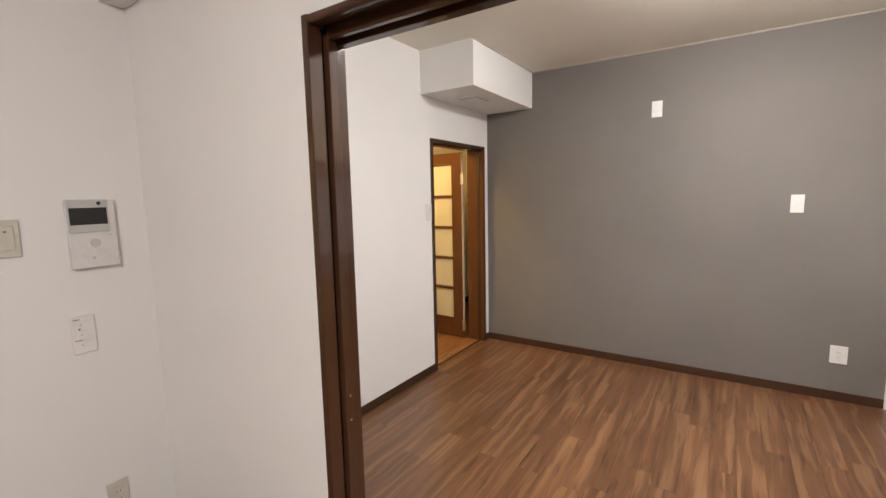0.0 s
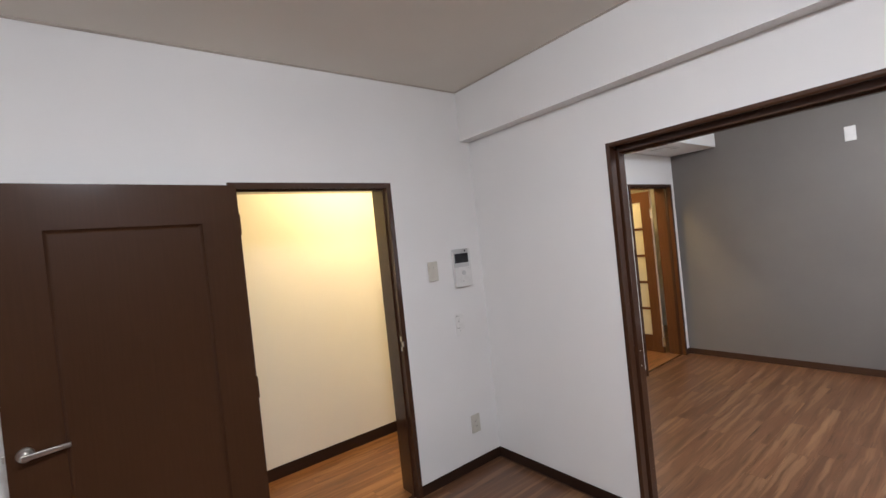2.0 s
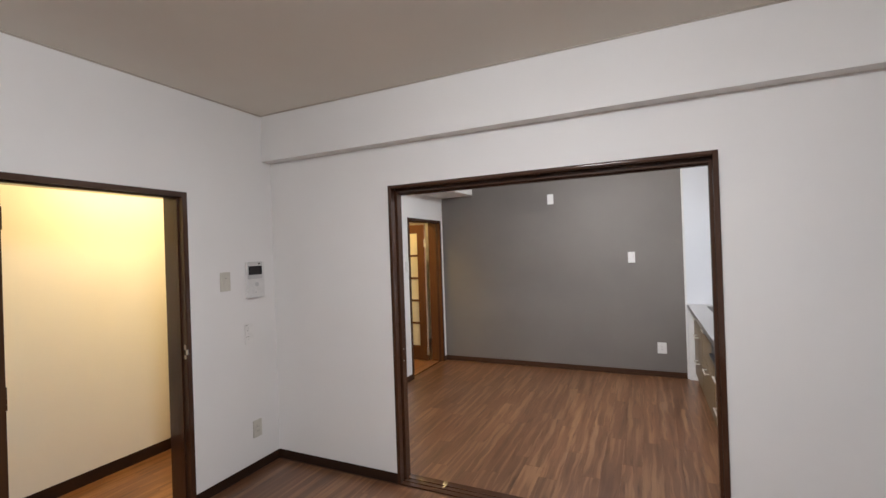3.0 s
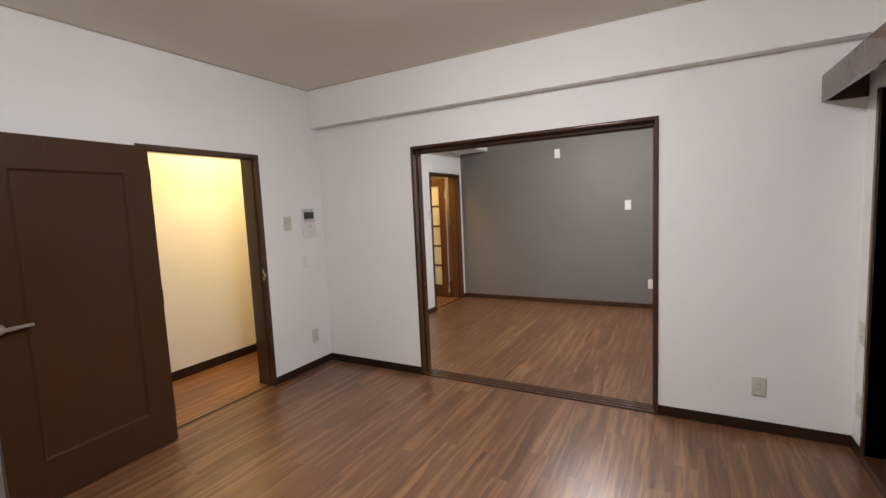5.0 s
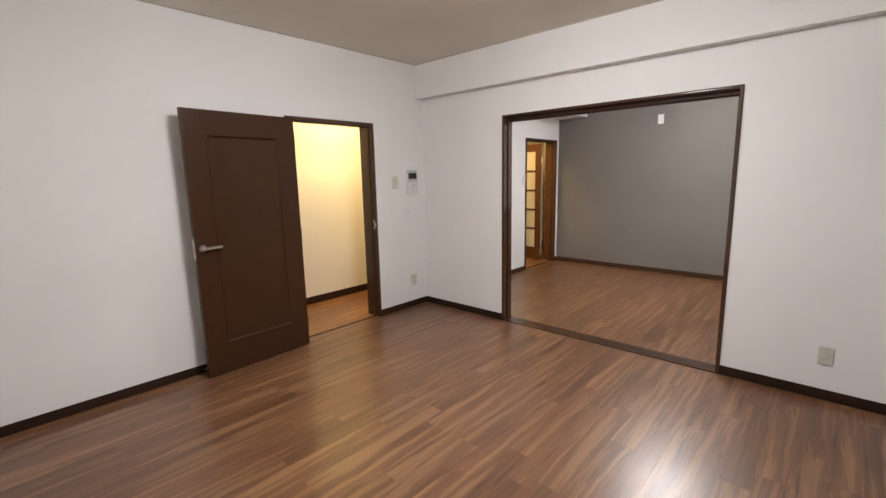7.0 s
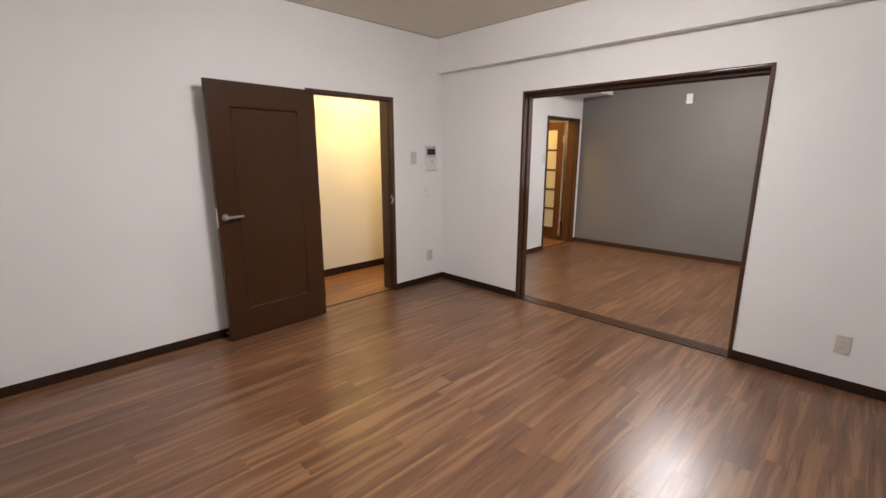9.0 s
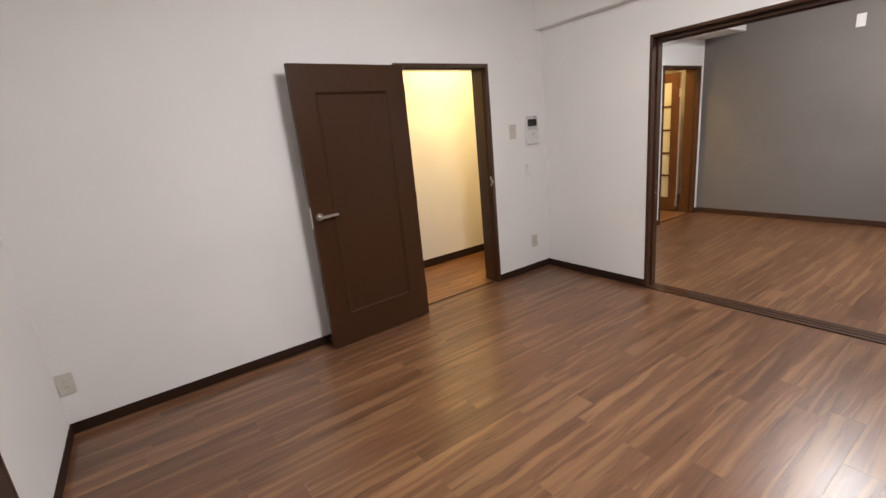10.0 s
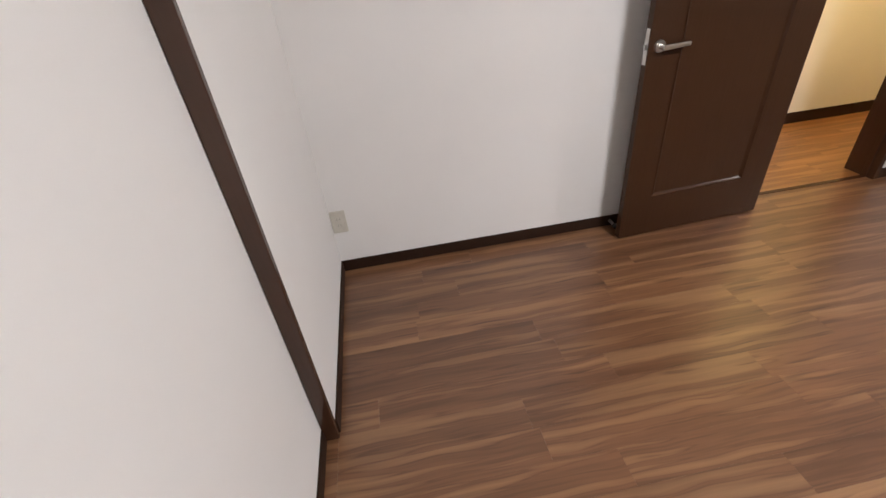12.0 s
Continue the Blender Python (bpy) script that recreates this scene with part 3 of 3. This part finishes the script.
# duct vent
VENT_SHADE = material("vent_shade", (0.3, 0.28, 0.25), 0.7)[0]
vent = thing("ceiling_vent", "white square vent grille under the duct box", "vent", (0.255, 2.42, DUZ))
part("frame", boxes((-0.1, 0.1, -0.14, 0.14, -0.012, 0), bevel=0.003), PLATE, vent)
# flat grey sheet that paints the shade between the slats
part("slat_shade", boxes((-0.08, 0.08, -0.11, 0.11, -0.0135, -0.011)), VENT_SHADE, vent, "grey sheet coloured as the shade between the vent slats")
for k in range(7):
    part("slat", boxes((-0.075, 0.075, -0.1 + k * 0.03, -0.085 + k * 0.03, -0.017, -0.011), bevel=0.001), PLATE, vent)

# ceiling lamps
def ceiling_lamp(name, x, y, r, label, glow, z=ZC, h=0.1):
    t = thing(name, label, "ceiling lamp", (x, y, z))
    part("base", tube(bmesh.new(), (0, 0, -0.02), (0, 0, 0), r * 0.5, r * 0.5, 48), PLATE, t)
    bm = bmesh.new()
    rings = [[bm.verts.new((a * math.cos(k * math.tau / 48), a * math.sin(k * math.tau / 48), zz)) for k in range(48)]
             for a, zz in ((r * 0.55, -0.012), (r * 0.88, -h * 0.22), (r, -h * 0.5), (r * 0.95, -h * 0.8), (r * 0.8, -h + 0.007), (r * 0.4, -h), (0.002, -h - 0.001))]
    for p, q in zip(rings, rings[1:]):
        for k in range(48):
            bm.faces.new((p[k], p[(k + 1) % 48], q[(k + 1) % 48], q[k]))
    for f in bm.faces:
        f.smooth = True
    part("diffuser", bm, glow, t, "glowing white diffuser")
    return t


ceiling_lamp("ceiling_lamp", *LAMP_A, 0.25, "round white ceiling lamp in the living room, lit", GLOW, ZC, 0.13)
ceiling_lamp("ceiling_lamp", *LAMP_K, 0.22, "round white ceiling lamp in the kitchen, lit", GLOWK, ZC, 0.125)
ceiling_lamp("hall_lamp", *LAMP_H1, 0.075, "small warm corridor ceiling lamp, lit", WARM, HZ, 0.05)
ceiling_lamp("hall_lamp", *LAMP_H2, 0.075, "small warm corridor ceiling lamp, lit", WARM, HZ, 0.05)

det = thing("smoke_detector", "white smoke detector on the living room ceiling", "smoke detector", (1.24, -2.05, ZC))
part("base", tube(bmesh.new(), (0, 0, -0.018), (0, 0, 0), 0.05, 0.055, 36), PLATE, det)
part("sensor", tube(bmesh.new(), (0, 0, -0.04), (0, 0, -0.018), 0.028, 0.036, 36), PLATE, det)


# kitchen units along the east wall
KX, KH = 3.085, 0.81
KY = [YG - 0.045, 2.33, 1.58, 0.98, 0.3]
GRIP = material("pale_handle", (0.72, 0.69, 0.62), 0.3, 0.6)[0]


def kitchen_unit(y0, y1, label, fronts, grill=False):
    u = thing("base_cabinet", label, "cabinet", (0, 0, 0), group="kitchen base cabinets")
    part("body", boxes((KX + 0.02, XK, y0 + 0.002, y1 - 0.002, 0.08, 0.64), (KX + 0.02, KX + 0.036, y0 + 0.002, y1 - 0.002, 0.64, KH)), CABINET, u)
    part("plinth", boxes((KX + 0.05, XK, y0 + 0.002, y1 - 0.002, 0, 0.08)), BLACK, u, "dark recessed plinth")
    for z0, z1 in fronts:
        d = part("drawer_front", boxes((KX, KX + 0.02, y0 + 0.004, y1 - 0.004, z0 + 0.002, z1 - 0.002), bevel=0.002), CABINET, u)
        ym, zh, w = (y0 + y1) / 2, z1 - 0.055, 0.085
        part("handle", tube(tube(tube(bmesh.new(), (KX - 0.032, ym - w, zh), (KX - 0.032, ym + w, zh), 0.007, None, 12),
                                 (KX, ym - w + 0.01, zh), (KX - 0.032, ym - w + 0.01, zh), 0.006, None, 10),
                            (KX, ym + w - 0.01, zh), (KX - 0.032, ym + w - 0.01, zh), 0.006, None, 10), GRIP, d, "pale metal bar handle")
    if grill:
        g = part("grill_front", boxes((KX - 0.012, KX + 0.02, y0 + 0.03, y1 - 0.03, 0.58, 0.79), bevel=0.004), BLACK, u, "black grill front")
        part("grill_handle", boxes((KX - 0.04, KX - 0.012, y0 + 0.1, y1 - 0.1, 0.65, 0.67), bevel=0.004), BLACK, g)
    return u


kitchen_unit(KY[1], KY[0], "olive-beige drawer cabinet under the sink", ((0.08, 0.35), (0.35, 0.62), (0.62, KH)))
kitchen_unit(KY[2], KY[1], "olive-beige two-drawer cabinet beside the sink", ((0.08, 0.45), (0.45, KH)))
kitchen_unit(KY[3], KY[2], "olive-beige cabinet with a black grill", ((0.08, 0.33), (0.33, 0.57)), True)
kitchen_unit(KY[4], KY[3], "olive-beige drawer cabinet at the worktop end", ((0.08, 0.45), (0.45, KH)))
solid("filler_panel", boxes((3.03, XK, YG - 0.043, YG - 0.013, 0, KH)), PLATE, "white filler panel at the end of the base cabinets", "panel", "")
wt = thing("worktop", "stainless steel kitchen worktop with a sunk sink", "worktop", (0, 0, 0))
SX0, SX1, SY0, SY1 = 3.2, 3.58, 2.3, 2.98
part("top", boxes((3.03, SX0, KY[4], YG - 0.002, KH, 0.85), (SX1, XK, KY[4], YG - 0.002, KH, 0.85), (SX0, SX1, KY[4], SY0, KH, 0.85), (SX0, SX1, SY1, YG - 0.002, KH, 0.85)), STEEL, wt)
part("sink", boxes((SX0, SX0 + 0.004, SY0, SY1, 0.67, 0.846), (SX1 - 0.004, SX1, SY0, SY1, 0.67, 0.846), (SX0 + 0.004, SX1 - 0.004, SY0, SY0 + 0.004, 0.67, 0.846),
                   (SX0 + 0.004, SX1 - 0.004, SY1 - 0.004, SY1, 0.67, 0.846), (SX0, SX1, SY0, SY1, 0.665, 0.67)), STEEL, wt, "deep steel sink bowl")
part("backguard", boxes((XK - 0.015, XK, KY[4], YG - 0.002, 0.85, 0.90), bevel=0.002), STEEL, wt)
stove = thing("gas_stove", "black built-in gas stove in the worktop", "stove", (3.36, 1.26, 0.85))
part("plate", boxes((-0.22, 0.22, -0.28, 0.28, 0, 0.012), bevel=0.004), BLACK, stove)
for y in (-0.14, 0.14):
    part("burner", tube(bmesh.new(), (0.02, y, 0.012), (0.02, y, 0.028), 0.05, 0.045, 24), SILVER, stove, "grey burner ring")
    part("trivet", boxes((-0.09, 0.13, y - 0.006, y + 0.006, 0.028, 0.042), (0.014, 0.026, y - 0.11, y + 0.11, 0.028, 0.042), (-0.09, -0.078, y - 0.006, y + 0.006, 0.012, 0.028), (0.118, 0.13, y - 0.006, y + 0.006, 0.012, 0.028)), BLACK, stove)
wc = thing("wall_cabinet", "cream laminate wall cabinet above the sink", "cabinet", (0, 0, 0))
part("body", boxes((3.41, XK, 1.75, YG - 0.25, 1.86, ZC - 0.002)), UPPER, wc)
for a, b in ((1.75, 2.31), (2.31, YG - 0.25)):
    part("door", boxes((3.39, 3.41, a + 0.002, b - 0.002, 1.862, ZC - 0.006), bevel=0.002), UPPER, wc)
rack = thing("dish_rack", "dark metal rack on the front of the wall cabinet", "rack", (0, 0, 0))
part("tray", boxes((3.36, 3.39, 2.5, 2.86, 2.04, 2.11), (3.372, 3.39, 2.5, 2.86, 1.99, 2.04), bevel=0.004), BLACK, rack)


# floors: slabs and planks last
def slab(name, x0, x1, y0, y1, label):
    return solid(name, boxes((x0, x1, y0, y1, -0.12, -0.0035)), JOINT, label, "floor")


plank_meshes = {}


def lay(floor_ob, x0, x1, y0, y1, mat, width, length, seed):
    """Planks along y, in staggered rows; alike planks share one mesh."""
    rnd = random.Random(seed)
    x = x0
    while x < x1 - 0.004:
        w = min(width, x1 - x)
        y = y0 - rnd.random() * length
        while y < y1 - 0.004:
            a, b = max(y, y0), min(y + length, y1)
            if b - a > 0.004:
                key = (round(w, 3), round(b - a, 3), mat.name)
                if key not in plank_meshes:
                    bm = bmesh.new()
                    c = 0.0002
                    lw, ll = w - 0.0003, b - a - 0.0003
                    low = [bm.verts.new((px, py, -0.0035)) for px, py in ((-lw / 2, -ll / 2), (lw / 2, -ll / 2), (lw / 2, ll / 2), (-lw / 2, ll / 2))]
                    mid = [bm.verts.new((v.co.x, v.co.y, -0.00015)) for v in low]
                    up = [bm.verts.new((v.co.x - math.copysign(c, v.co.x), v.co.y - math.copysign(c, v.co.y), 0)) for v in low]
                    for p, q in ((low, mid), (mid, up)):
                        for k in range(4):
                            bm.faces.new((p[k], p[(k + 1) % 4], q[(k + 1) % 4], q[k]))
                    bm.faces.new(up)
                    plank_meshes[key] = mesh_of("plank", bm, mat)
                ob = new("plank", plank_meshes[key])
                ob.location = (x + w / 2, (a + b) / 2, 0)
                ob.parent = floor_ob
            y += length
        x += width


fl_living = slab("floor_living", -0.02, XE + 0.1, YS - 0.66, WT, "dark brown wood-look plank floor of the living room, glossy")
fl_kitchen = slab("floor_kitchen", -0.02, XK, WT, YG, "dark brown wood-look plank floor of the kitchen")
fl_hall = slab("floor_corridor", HX, -0.02, -4.75, 4.4, "warm orange-brown plank floor of the corridor")
PW, PL = 0.1275, 0.91
lay(fl_living, 0, XE, YS, -0.02, FLOOR, PW, PL, 3)
lay(fl_living, -0.034, 0, DY0 + 0.03, DY1 - 0.03, FLOOR, PW, PL, 4)
lay(fl_living, CX0, CX1, YS - 0.06, YS, FLOOR, PW, PL, 5)
lay(fl_kitchen, 0, XK, WT + CP, YG, FLOOR, PW, PL, 6)
lay(fl_kitchen, -0.034, 0, FY0 + 0.03, FY1 - 0.03, FLOOR, PW, PL, 7)
lay(fl_hall, HX, -WW, -3.2, 4.4, HALLFLOOR, 0.075, PL, 8)
lay(fl_hall, -WW, -0.056, DY0 + 0.03, DY1 - 0.03, HALLFLOOR, 0.075, PL, 9)
lay(fl_hall, -WW, -0.056, FY0 + 0.03, FY1 - 0.03, HALLFLOOR, 0.075, PL, 10)
